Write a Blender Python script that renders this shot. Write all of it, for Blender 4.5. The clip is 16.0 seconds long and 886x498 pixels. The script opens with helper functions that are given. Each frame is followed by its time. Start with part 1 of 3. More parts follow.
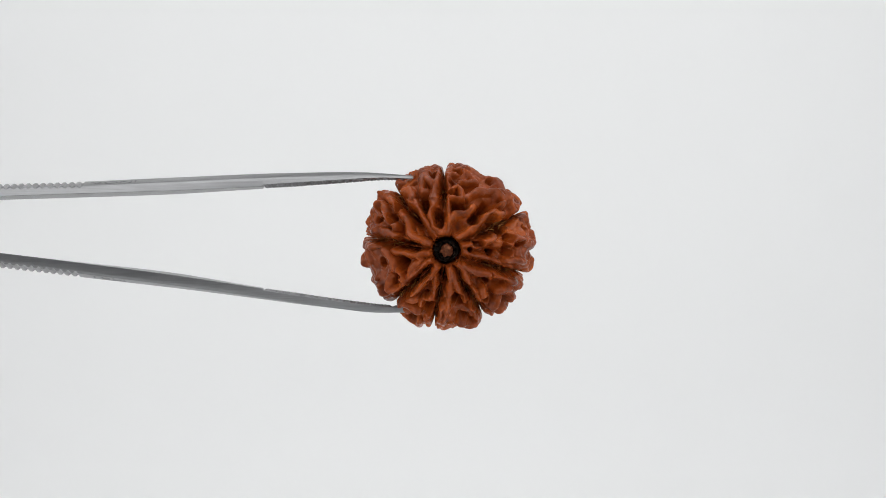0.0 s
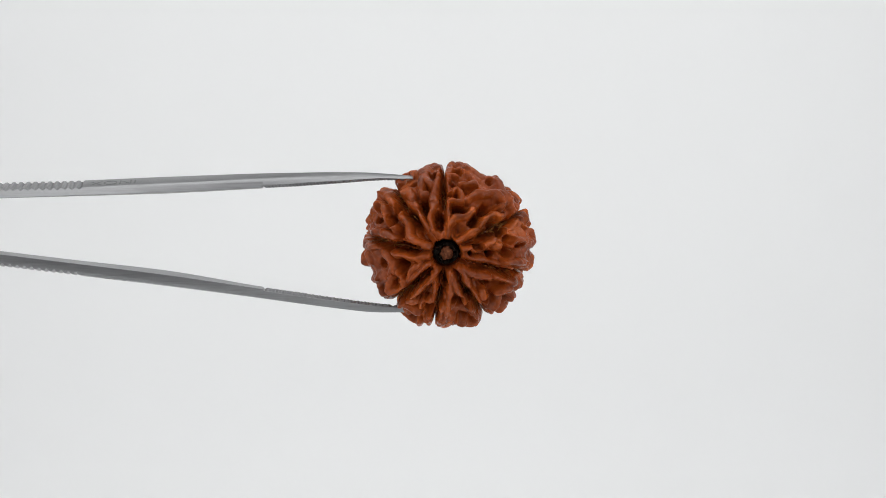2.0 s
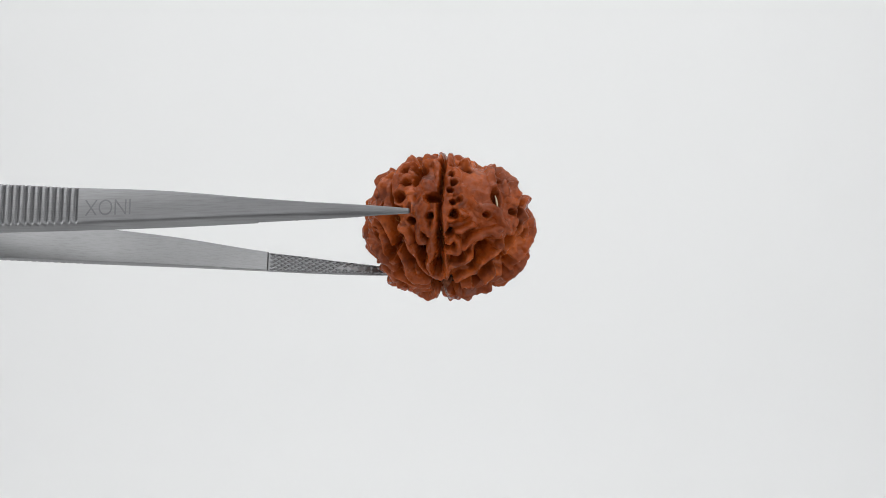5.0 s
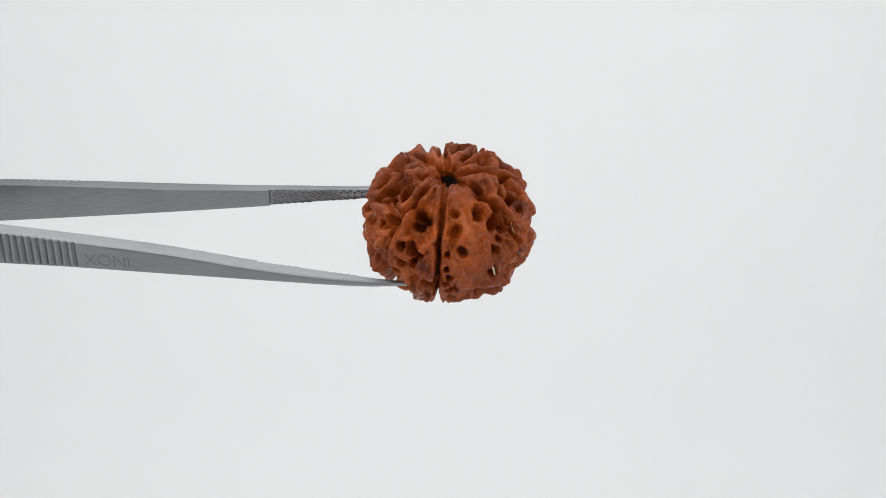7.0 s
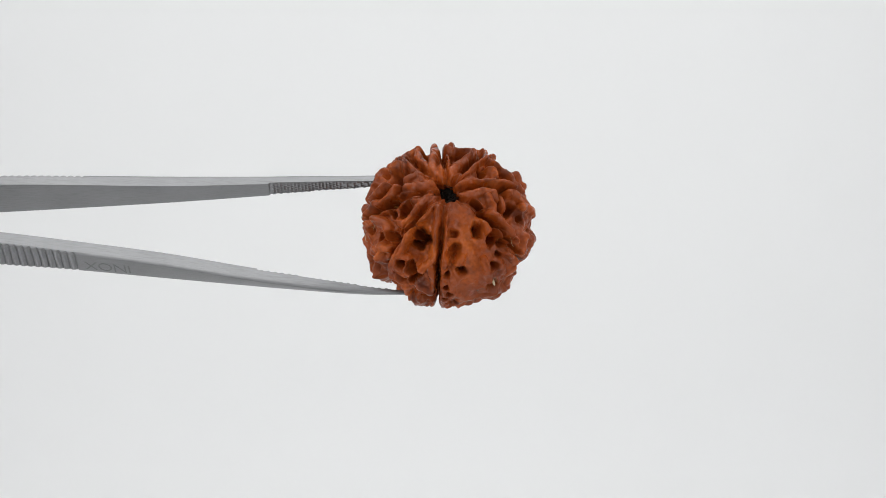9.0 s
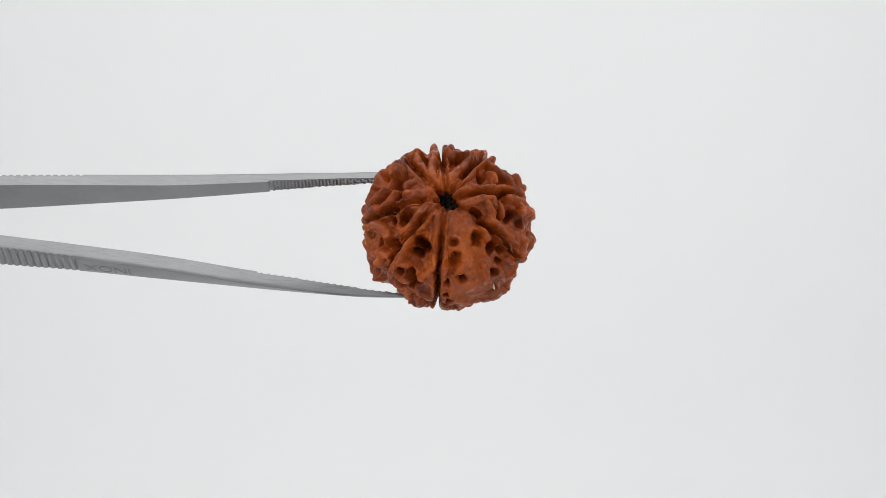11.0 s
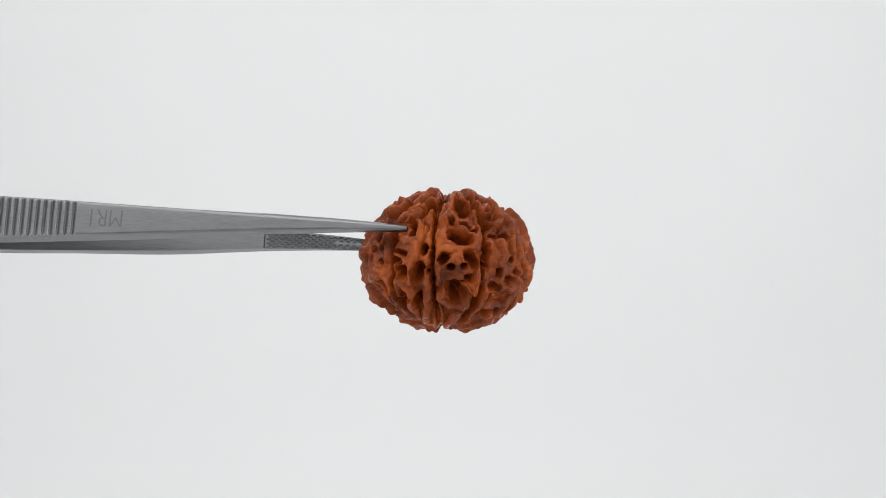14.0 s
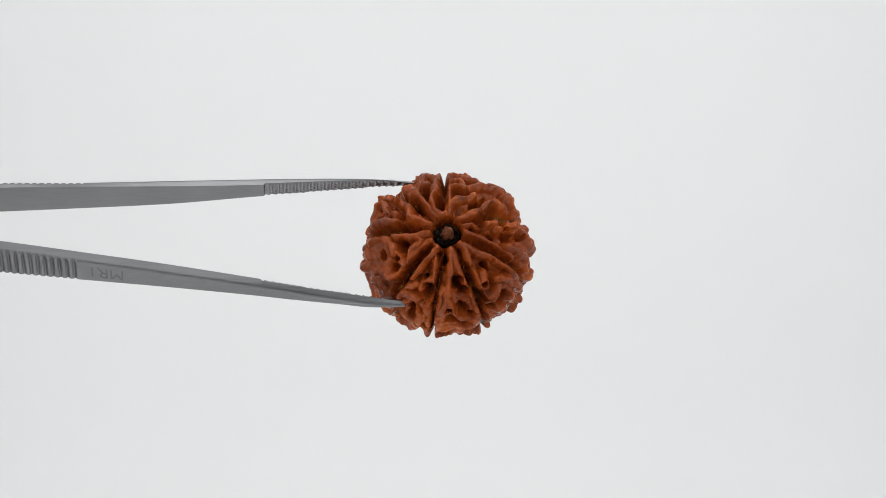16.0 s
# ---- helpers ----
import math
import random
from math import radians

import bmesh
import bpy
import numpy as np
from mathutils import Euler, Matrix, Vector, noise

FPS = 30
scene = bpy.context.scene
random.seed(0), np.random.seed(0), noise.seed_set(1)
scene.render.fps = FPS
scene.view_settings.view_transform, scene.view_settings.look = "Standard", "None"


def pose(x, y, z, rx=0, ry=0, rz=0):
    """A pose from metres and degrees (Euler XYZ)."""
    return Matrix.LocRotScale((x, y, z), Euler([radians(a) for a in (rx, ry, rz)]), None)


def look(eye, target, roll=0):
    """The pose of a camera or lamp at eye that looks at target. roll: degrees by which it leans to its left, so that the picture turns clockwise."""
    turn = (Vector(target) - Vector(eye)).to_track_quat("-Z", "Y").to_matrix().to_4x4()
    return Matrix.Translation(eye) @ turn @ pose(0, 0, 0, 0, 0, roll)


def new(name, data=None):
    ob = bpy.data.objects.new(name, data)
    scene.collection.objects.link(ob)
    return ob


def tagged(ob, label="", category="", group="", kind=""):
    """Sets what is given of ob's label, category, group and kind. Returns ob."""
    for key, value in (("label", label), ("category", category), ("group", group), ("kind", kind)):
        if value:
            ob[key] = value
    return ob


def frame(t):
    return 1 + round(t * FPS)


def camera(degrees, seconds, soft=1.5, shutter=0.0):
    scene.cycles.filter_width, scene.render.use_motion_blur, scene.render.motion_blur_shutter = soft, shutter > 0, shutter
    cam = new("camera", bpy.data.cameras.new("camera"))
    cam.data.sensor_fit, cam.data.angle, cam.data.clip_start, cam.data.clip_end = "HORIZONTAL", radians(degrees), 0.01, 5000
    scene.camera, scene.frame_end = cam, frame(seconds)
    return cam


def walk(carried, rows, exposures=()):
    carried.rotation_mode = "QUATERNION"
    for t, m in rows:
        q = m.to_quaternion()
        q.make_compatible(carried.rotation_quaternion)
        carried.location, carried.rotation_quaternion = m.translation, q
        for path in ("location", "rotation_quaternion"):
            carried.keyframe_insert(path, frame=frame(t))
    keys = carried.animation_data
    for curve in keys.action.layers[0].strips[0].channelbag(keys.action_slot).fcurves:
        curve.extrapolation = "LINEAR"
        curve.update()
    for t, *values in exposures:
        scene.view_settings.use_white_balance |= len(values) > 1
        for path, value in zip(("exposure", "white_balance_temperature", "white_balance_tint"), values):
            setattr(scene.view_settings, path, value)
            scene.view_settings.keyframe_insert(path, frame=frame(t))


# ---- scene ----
D = 0.5569                                  # lens to turning axis
PIVOT = Vector((0.0, 0.0, 0.00108))          # a point on the axis on which bead and tweezers are turned
AXIS = Vector((1.0, -0.0317, -0.0403)).normalized()

cam = camera(12.77, 16.0, soft=0.45)
walk(cam, [(0.0, look((0, -D, 0), (0, 0, 0))), (16.0, look((0, -D, 0), (0, 0, 0)))])

# seconds and degrees of turn: a hand rolls the tweezers back and forth at a steady pace
TURN = [(-0.2, -6.7), (0, 0), (0.5, 16.7), (1.0, 34.6), (1.09, 37.4), (1.5, 21.6), (2.0, 4.26), (2.5, -10.6), (2.72, -15.0),
        (3.0, -8.5), (3.5, 7.0), (4.0, 24.7), (4.2, 31.9), (6.3, 107.7), (6.5, 114.8), (7.0, 132.9), (7.5, 150.1), (8.0, 167.5),
        (8.21, 175.4), (8.5, 164.5), (9.0, 146.6), (9.2, 139.3), (9.92, 113.0), (11.3, 163.3), (11.5, 170.1), (12.0, 188.2),
        (12.5, 204.8), (13.0, 223.4), (13.5, 241.1), (14.0, 260.0), (14.5, 277.7), (15.0, 296.6), (15.5, 314.7), (16.0, 335.0), (16.2, 342.5)]


def turn_at(t):
    """Degrees of turn at t seconds, with the reversals rounded."""
    ts, ds = zip(*TURN)
    return float(np.mean([np.interp(t + o, ts, ds) for o in np.linspace(-0.06, 0.06, 7)]))


def turned(t):
    return Matrix.Translation(PIVOT) @ Matrix.Rotation(radians(turn_at(t)), 4, AXIS)


# ---- light: a white photo tent with a soft box overhead, and unseen fill lamps above the lens and at both sides ----
def area(name, at, to, sx, sy, watts, colour=(1, 1, 1)):
    lamp = bpy.data.lights.new(name, "AREA")
    lamp.shape, lamp.size, lamp.size_y, lamp.energy, lamp.color = "RECTANGLE", sx, sy, watts, colour
    ob = new(name, lamp)
    ob.matrix_world = look(at, to)
    return ob


area("overhead_softbox", (0, -0.07, 0.44), (0, -0.0699, 0), 0.7, 0.64, 2.24, (0.985, 1.0, 0.99))
# unseen fill above the lens, added to brighten camera-facing shell and steel
area("front_fill", (0.0, -0.70, 0.28), (0, 0, 0.0), 0.75, 0.34, 0.88, (0.98, 0.99, 1.0))
# unseen low fill lamps, added to lift the bead's underside and even the backdrop
for side in (-1, 1):
    area("side_fill", (side * 0.39, -0.12, -0.02), (0, 0.02, 0), 0.45, 0.4, 0.98, (0.985, 1.0, 0.995))
world = bpy.data.worlds.new("studio")
scene.world = world
world.use_nodes = True
world.node_tree.nodes["Background"].inputs[0].default_value = (0.9, 0.95, 1.0, 1)
world.node_tree.nodes["Background"].inputs[1].default_value = 0.05
scene.view_settings.exposure = 0.0


# ---- materials ----
def material(name):
    m = bpy.data.materials.new(name)
    m.use_nodes = True
    nt = m.node_tree
    return m, nt, nt.nodes["Principled BSDF"]


def node(nt, kind, **values):
    n = nt.nodes.new(kind)
    for key, value in values.items():
        n.inputs[key.replace("_", " ")].default_value = value
    return n


def ramp(nt, source, stops):
    r = nt.nodes.new("ShaderNodeValToRGB")
    while len(r.color_ramp.elements) < len(stops):
        r.color_ramp.elements.new(0.5)
    for e, (p, c) in zip(r.color_ramp.elements, stops):
        e.position, e.color = p, (*c, 1)
    nt.links.new(source, r.inputs[0])
    return r.outputs[0]


def coords(nt, scale=(1, 1, 1)):
    t, mp = nt.nodes.new("ShaderNodeTexCoord"), nt.nodes.new("ShaderNodeMapping")
    mp.inputs["Scale"].default_value = scale
    nt.links.new(t.outputs["Object"], mp.inputs[0])
    return mp.outputs[0]


def noise_tex(nt, vec, scale, detail=4.0, rough=0.55):
    n = node(nt, "ShaderNodeTexNoise", Scale=scale, Detail=detail, Roughness=rough)
    nt.links.new(vec, n.inputs["Vector"])
    return n.outputs["Fac"]


def bump(nt, bsdf, height, strength, distance):
    b = node(nt, "ShaderNodeBump", Strength=strength, Distance=distance)
    nt.links.new(height, b.inputs["Height"])
    nt.links.new(b.outputs[0], bsdf.inputs["Normal"])


def mat_nut():
    m, nt, b = material("nut_shell")
    v = coords(nt)
    big = ramp(nt, noise_tex(nt, v, 170, 3), [(0.32, (0.16, 0.028, 0.004)), (0.52, (0.285, 0.054, 0.0078)), (0.70, (0.46, 0.104, 0.017))])
    fine = ramp(nt, noise_tex(nt, v, 1500, 6, 0.65), [(0.3, (0.72, 0.70, 0.68)), (0.6, (1.0, 1.0, 1.0)), (0.8, (1.12, 1.16, 1.2))])
    stain = ramp(nt, noise_tex(nt, v, 330, 5, 0.6), [(0.50, (1.0, 1.0, 1.0)), (0.64, (0.66, 0.58, 0.48))])
    colour = big
    dirt = ramp(nt, noise_tex(nt, v, 210, 4, 0.6), [(0.54, (1.0, 1.0, 1.0)), (0.66, (0.40, 0.35, 0.33))])
    for layer in (fine, stain, dirt):
        mix = nt.nodes.new("ShaderNodeMix")
        mix.data_type, mix.blend_type = "RGBA", "MULTIPLY"
        mix.inputs[0].default_value = 1.0
        nt.links.new(colour, mix.inputs[6]), nt.links.new(layer, mix.inputs[7])
        colour = mix.outputs[2]
    nt.links.new(colour, b.inputs["Base Color"])
    nt.links.new(ramp(nt, noise_tex(nt, v, 420, 3), [(0.3, (0.20,) * 3), (0.75, (0.40,) * 3)]), b.inputs["Roughness"])
    b.inputs["Specular IOR Level"].default_value = 0.2
    bump(nt, b, noise_tex(nt, v, 1100, 5, 0.6), 0.35, 0.0002)
    return m


def mat_plain(name, low, high, scale, rough=0.7, relief=0.0002):
    m, nt, b = material(name)
    v = coords(nt)
    n = noise_tex(nt, v, scale, 5)
    nt.links.new(ramp(nt, n, [(0.3, low), (0.7, high)]), b.inputs["Base Color"])
    b.inputs["Roughness"].default_value = rough
    b.inputs["Specular IOR Level"].default_value = 0.1
    bump(nt, b, n, 0.3, relief)
    return m


def mat_steel(name, tint, rough_low, rough_high):
    m, nt, b = material(name)
    streak = noise_tex(nt, coords(nt, (160, 5200, 5200)), 1.0, 5, 0.65)
    cloud = noise_tex(nt, coords(nt), 160, 4)
    b.inputs["Metallic"].default_value = 1.0
    mix = nt.nodes.new("ShaderNodeMix")
    mix.data_type, mix.blend_type = "RGBA", "MULTIPLY"
    mix.inputs[0].default_value = 1.0
    nt.links.new(ramp(nt, cloud, [(0.3, tuple(0.9 * c for c in tint)), (0.7, tint)]), mix.inputs[6])
    nt.links.new(ramp(nt, streak, [(0.32, (0.84,) * 3), (0.5, (1.0,) * 3), (0.7, (1.08,) * 3)]), mix.inputs[7])
    nt.links.new(mix.outputs[2], b.inputs["Base Color"])
    nt.links.new(ramp(nt, streak, [(0.3, (rough_low,) * 3), (0.7, (rough_high,) * 3)]), b.inputs["Roughness"])
    bump(nt, b, streak, 0.3, 0.00004)
    return m


def mat_paper(name, tone):
    m, nt, b = material(name)
    v = coords(nt)
    n = noise_tex(nt, v, 5.0, 3)
    nt.links.new(ramp(nt, n, [(0.35, tuple(0.985 * c for c in tone)), (0.6, tone), (0.75, (tone[0] * 0.998, tone[1] * 0.99, tone[2] * 1.01))]), b.inputs["Base Color"])
    b.inputs["Roughness"].default_value = 0.85
    bump(nt, b, noise_tex(nt, v, 900, 4), 0.08, 0.0001)
    return m


NUT = mat_nut()
PITH = mat_plain("dry_pith", (0.05, 0.014, 0.006), (0.19, 0.062, 0.027), 1700)
# dark pith taken down to near black: the holes' inner shade as colour
HOLE_DARK = mat_plain("hole_dark_pith", (0.004, 0.003, 0.002), (0.018, 0.010, 0.006), 1600)
FIBRE = mat_plain("dry_fibre", (0.20, 0.075, 0.016), (0.40, 0.19, 0.055), 900)
HUSK = mat_plain("pale_husk", (0.42, 0.33, 0.2), (0.62, 0.54, 0.4), 1200)
STEEL = mat_steel("satin_steel", (0.222, 0.222, 0.227), 0.28, 0.42)
STEEL_CUT = mat_steel("cut_steel", (0.2, 0.2, 0.205), 0.34, 0.46)
ENGRAVED = mat_steel("engraved_steel", (0.17, 0.17, 0.175), 0.4, 0.55)
PAPER = mat_paper("white_paper", (0.80, 0.80, 0.80))
FABRIC = mat_paper("white_fabric", (0.78, 0.78, 0.79))
GREY = mat_paper("grey_panel", (0.42, 0.42, 0.43))


# ---- mesh helpers ----
def part(name, bm, mat, parent, label=""):
    me = bpy.data.meshes.new(name)
    bm.to_mesh(me)
    bm.free()
    me.materials.append(mat)
    ob = new(name, me)
    ob.parent = parent
    return tagged(ob, label)


def box_mesh(lo, hi):
    bm = bmesh.new()
    bmesh.ops.create_cube(bm, size=1.0)
    for v in bm.verts:
        v.co = [l + (c + 0.5) * (h - l) for c, l, h in zip(v.co, lo, hi)]
    return bm


# ---- setting: paper sweep, tent walls and an added grey panel behind the lens ----
def make_backdrop():
    """Floor and back wall as one sheet of paper with a round bend."""
    bm = bmesh.new()
    line = [(-0.80, -0.25)] + [(0.20 + 0.22 * math.sin(a), -0.03 - 0.22 * math.cos(a)) for a in np.linspace(0, math.pi / 2, 25)] + [(0.42, 0.46)]
    rows = [[bm.verts.new((x, y, z)) for y, z in line] for x in (-0.40, 0.40)]
    for i in range(len(line) - 1):
        bm.faces.new((rows[0][i], rows[1][i], rows[1][i + 1], rows[0][i + 1])).smooth = True
    me = bpy.data.meshes.new("backdrop")
    bm.to_mesh(me)
    bm.free()
    me.materials.append(PAPER)
    ob = tagged(new("backdrop", me), "plain white paper sweep behind the held bead", "backdrop", kind="structure")
    thick = ob.modifiers.new("thickness", "SOLIDIFY")
    thick.thickness, thick.offset = 0.003, -1.0
    return ob


def make_wall(name, lo, hi, mat, label):
    bm = box_mesh(lo, hi)
    bmesh.ops.bevel(bm, geom=bm.edges[:], offset=0.002, segments=1, affect="EDGES")
    me = bpy.data.meshes.new(name)
    bm.to_mesh(me)
    bm.free()
    me.materials.append(mat)
    return tagged(new(name, me), label, "wall", kind="structure")


make_backdrop()
make_wall("wall_west", (-0.42, -0.80, -0.26), (-0.403, 0.43, 0.47), FABRIC, "plain white fabric side of a photo tent")
make_wall("wall_east", (0.403, -0.80, -0.26), (0.42, 0.43, 0.47), FABRIC, "plain white fabric side of a photo tent")
# unseen panel: stands in for the darker room that the steel mirrors
make_wall("wall_south", (-0.42, -0.83, -0.26), (0.42, -0.803, 0.47), GREY, "unseen plain grey panel behind the lens, added for the steel to reflect")
make_wall("ceiling", (-0.42, -0.80, 0.473), (0.42, 0.44, 0.49), FABRIC, "plain white fabric top of a photo tent")


# ---- the bead ----
PERM = np.random.RandomState(7).permutation(256)
PERM = np.concatenate([PERM, PERM, PERM])
GRAD = np.random.RandomState(8).normal(size=(256, 3))
GRAD /= np.linalg.norm(GRAD, axis=1)[:, None]


def perlin(p, seed=0):
    """Gradient noise, about -0.7 to 0.7, at an array of points."""
    p = p + np.array([17.3, 5.1, 9.7]) * (seed + 1)
    i = np.floor(p).astype(int)
    f = p - i
    u = f * f * f * (f * (f * 6 - 15) + 10)
    i &= 255
    total = 0.0
    for dx in (0, 1):
        for dy in (0, 1):
            for dz in (0, 1):
                g = GRAD[PERM[PERM[PERM[i[..., 0] + dx] + i[..., 1] + dy] + i[..., 2] + dz]]
                w = (u[..., 0] if dx else 1 - u[..., 0]) * (u[..., 1] if dy else 1 - u[..., 1]) * (u[..., 2] if dz else 1 - u[..., 2])
                total = total + w * ((f - np.array([dx, dy, dz])) * g).sum(-1)
    return total


def smooth(a, b, x):
    t = np.clip((x - a) / (b - a), 0, 1)
    return t * t * (3 - 2 * t)


# Natural seams that divide the nut into eight lobes: degrees round its axis.
SEAMS = (27, 92.5, 132, 172.5, 227, 260.5, 296.5, 339.5)
# Hollows and ridges of the shell, lobe by lobe, as degrees round the axis and degrees towards the open hole: ridges from turn to turn;
# hollows from and to, with their radius in millimetres.
RIDGES_BROAD = [(56, 81, 45, 74, 38, 64), (88, 71, 77, 64, 64, 60, 61, 54), (40, 60, 42, 54, 38, 45, 29, 36), (84, 52, 76, 52, 74, 48, 80, 42, 85, 45), (70, 48, 66, 43, 62, 39, 54, 32, 46, 26, 36, 25, 29, 20), (40, 38, 42, 26), (86, 26, 78, 20, 74, 22), (61, 13, 54, 13, 46, 20, 43, 30, 51, 30), (44, 21, 40, 26, 38, 18, 31, 14), (82, 15, 77, 8, 78, -1), (83, -20, 82, -9, 83, 2), (55, -32, 56, -20, 56, -10)]
RIDGES_BROAD_MID = [(91, -60, 90, -50, 88, -38, 89, -28, 88, -14, 88, 2, 88, 20), (76, -34, 72, -38), (92, -78, 92, -66, 90, -54, 87, -40, 90, -14)]
HOLLOWS_BROAD = [(50, 62, 51, 56, 0.7), (80, 57, 71, 57, 0.7), (36, 52, 32, 48, 0.55), (88, 48, 86, 48, 0.35), (48, 44, 50, 49, 0.9), (87, 38, 85, 36, 0.45), (84, 22, 82, 22, 0.6), (59, 18, 58, 18, 0.45), (84, 12, 84, 12, 0.45), (80, 10, 80, 10, 0.45), (87, 2, 86, 2, 0.42), (54, -4, 52, 6, 0.7), (84, -5, 84, -5, 0.55), (86, -14, 86, -14, 0.45), (51, -22, 50, -21, 0.7), (86, -26, 86, -25, 0.42), (75, -28, 74, -26, 0.7), (33, -33, 33, -32, 0.6), (80, -42, 77, -45, 0.9)]
HOLLOWS_BROAD_MID = [(37, -43, 38, -40, 0.9), (46, -56, 48, -52, 0.9), (77, -58, 77, -58, 0.6)]
RIDGES_B = [(130, 78, 126, 66, 124, 56, 121, 48), (96, 24, 102, 50, 111, 63, 116, 73, 104, 78, 86, 74, 88, 61, 89, 43, 90, 18), (129, 41, 123, 51), (128, 30, 122, 34, 122, 42), (104, 16, 108, 28, 112, 41, 107, 44), (95, 11, 96, 28, 104, 51), (106, 10, 108, 23, 102, 38), (124, -6, 118, -4, 114, 2), (104, -6, 100, -4, 95, 0), (124, -16, 116, -17, 116, -25), (104, -28, 100, -32, 96, -27, 94, -13, 96, 2)]
RIDGES_B_MID = [(132, -59, 132, -50, 128, -41, 129, -33, 128, -24, 128, -14, 126, -2), (128, -32, 122, -30, 118, -33), (128, -78, 126, -64, 130, -54, 127, -42, 124, -30), (106, -76, 100, -64, 98, -54, 96, -42, 99, -34)]
HOLLOWS_B = [(100, 62, 102, 70, 0.9), (114, 50, 116, 56, 0.7), (101, 24, 100, 24, 0.45), (101, 8, 96, 8, 0.7), (123, 2, 122, 3, 0.65), (118, -10, 118, -10, 0.65), (108, -20, 106, -22, 0.7), (122, -24, 121, -24, 0.6), (114, -26, 112, -23, 0.7), (120, -44, 114, -44, 0.7), (120, -54, 113, -52, 1.1)]
RIDGES_C = [(138, 16, 137, 36, 138, 47, 142, 57, 153, 62, 158, 70, 159, 77), (146, 28, 151, 40, 154, 48, 157, 51), (170, 24, 164, 34, 164, 46, 165, 54), (161, -2, 152, 8, 146, 24), (164, -32, 154, -38, 142, -36), (168, -78, 148, -70, 140, -60, 140, -51, 146, -49)]
HOLLOWS_C = [(172, 58, 172, 70, 0.8), (136, 40, 140, 44, 0.5), (146, 40, 152, 46, 0.5), (157, 24, 155, 29, 0.5), (148, 22, 148, 25, 0.5), (141, -38, 138, -36, 0.6), (154, -54, 158, -60, 0.9)]
RIDGES_D = [(180, 54, 184, 60, 187, 70, 186, 79), (189, 69, 201, 72, 208, 64, 220, 56), (206, 46, 215, 38, 220, 42, 221, 52, 211, 53, 204, 54), (178, 26, 175, 40, 179, 44, 189, 50, 200, 50), (174, 4, 178, 12, 176, 26), (192, 5, 182, -4, 170, -15), (191, -14, 200, -20, 214, -18), (216, -12, 222, -21, 224, -32), (175, -18, 178, -29, 177, -38), (185, -27, 190, -38, 196, -47), (214, -35, 220, -41, 217, -48), (188, -52, 182, -45, 176, -36), (225, -38, 222, -50, 222, -60, 222, -64)]
RIDGES_D_MID = [(174, -55, 176, -64, 170, -68), (188, -61, 188, -71, 208, -78)]
HOLLOWS_D = [(194, 58, 200, 58, 0.8), (207, 52, 209, 52, 0.4), (218, -6, 219, -7, 0.4), (196, -24, 198, -29, 0.5), (206, -42, 202, -47, 1.3), (172, -42, 174, -50, 0.6)]
RIDGES_E = [(220, 56, 216, 67, 212, 76, 230, 78, 249, 72, 256, 60, 257, 46, 256, 28), (240, 74, 235, 62, 233, 49), (246, 46, 249, 52, 252, 54), (230, 40, 236, 42, 240, 48), (230, 28, 231, 34, 238, 36, 245, 37), (236, 18, 240, 35, 246, 37), (256, 30, 259, 22, 258, 10), (250, 24, 250, 12), (257, 1, 256, -8), (238, 12, 246, 10, 248, 3, 246, -6, 242, -16, 240, -30), (228, -26, 234, -27, 240, -32, 242, -36), (254, -18, 256, -31, 254, -43)]
RIDGES_E_MID = [(230, -28, 225, -38, 224, -50, 229, -54, 238, -42), (256, -25, 252, -48, 242, -62, 234, -73), (234, -50, 232, -62, 228, -69), (262, -50, 262, -60, 259, -71, 248, -77)]
HOLLOWS_E = [(228, 70, 228, 63, 0.6), (246, 54, 248, 56, 0.3), (252, 48, 254, 42, 0.8), (242, 28, 245, 24, 0.5), (246, 22, 245, 17, 0.6), (254, 6, 254, 2, 0.6), (250, -12, 248, -22, 0.9), (257, -16, 257, -16, 0.3), (236, -16, 238, -17, 1.0), (235, -37, 236, -37, 0.65), (246, -40, 244, -48, 0.6), (228, -44, 228, -45, 0.4)]
RIDGES_F = [(282, 80, 278, 68, 275, 58), (286, 76, 286, 62, 288, 53, 292, 43, 294, 30, 291, 7), (272, 55, 270, 42, 264, 16), (272, 38, 274, 30, 278, 28, 282, 19), (294, 42, 294, 32, 292, 20, 290, 14, 285, 17), (269, 48, 264, 41, 264, 28, 266, 19, 264, 6, 263, -1, 262, -16, 264, -25), (264, 4, 271, 5, 278, 4, 284, 6, 290, 12), (264, -13, 270, -8, 275, -2), (279, 4, 278, -5, 284, -14, 291, -26), (292, -14, 294, -24, 293, -32), (262, -39, 268, -36, 270, -29)]
RIDGES_F_MID = [(285, -38, 294, -48), (263, -40, 271, -46, 280, -48, 286, -46), (287, -45, 287, -58, 280, -66, 275, -76)]
HOLLOWS_F = [(260, 72, 264, 68, 0.8), (282, 53, 286, 46, 0.9), (272, 30, 272, 29, 0.5), (281, 30, 282, 28, 0.85), (288, 22, 288, 22, 0.5), (272, 18, 284, 12, 0.8), (284, 0, 289, -7, 0.75), (268, -2, 266, -6, 0.65), (282, -10, 282, -10, 0.5), (272, -11, 274, -12, 0.5), (286, -20, 287, -20, 0.65), (282, -24, 284, -24, 0.3), (274, -28, 286, -36, 0.9), (273, -34, 280, -42, 0.6), (278, -42, 284, -35, 0.4), (278, -50, 282, -50, 0.6)]
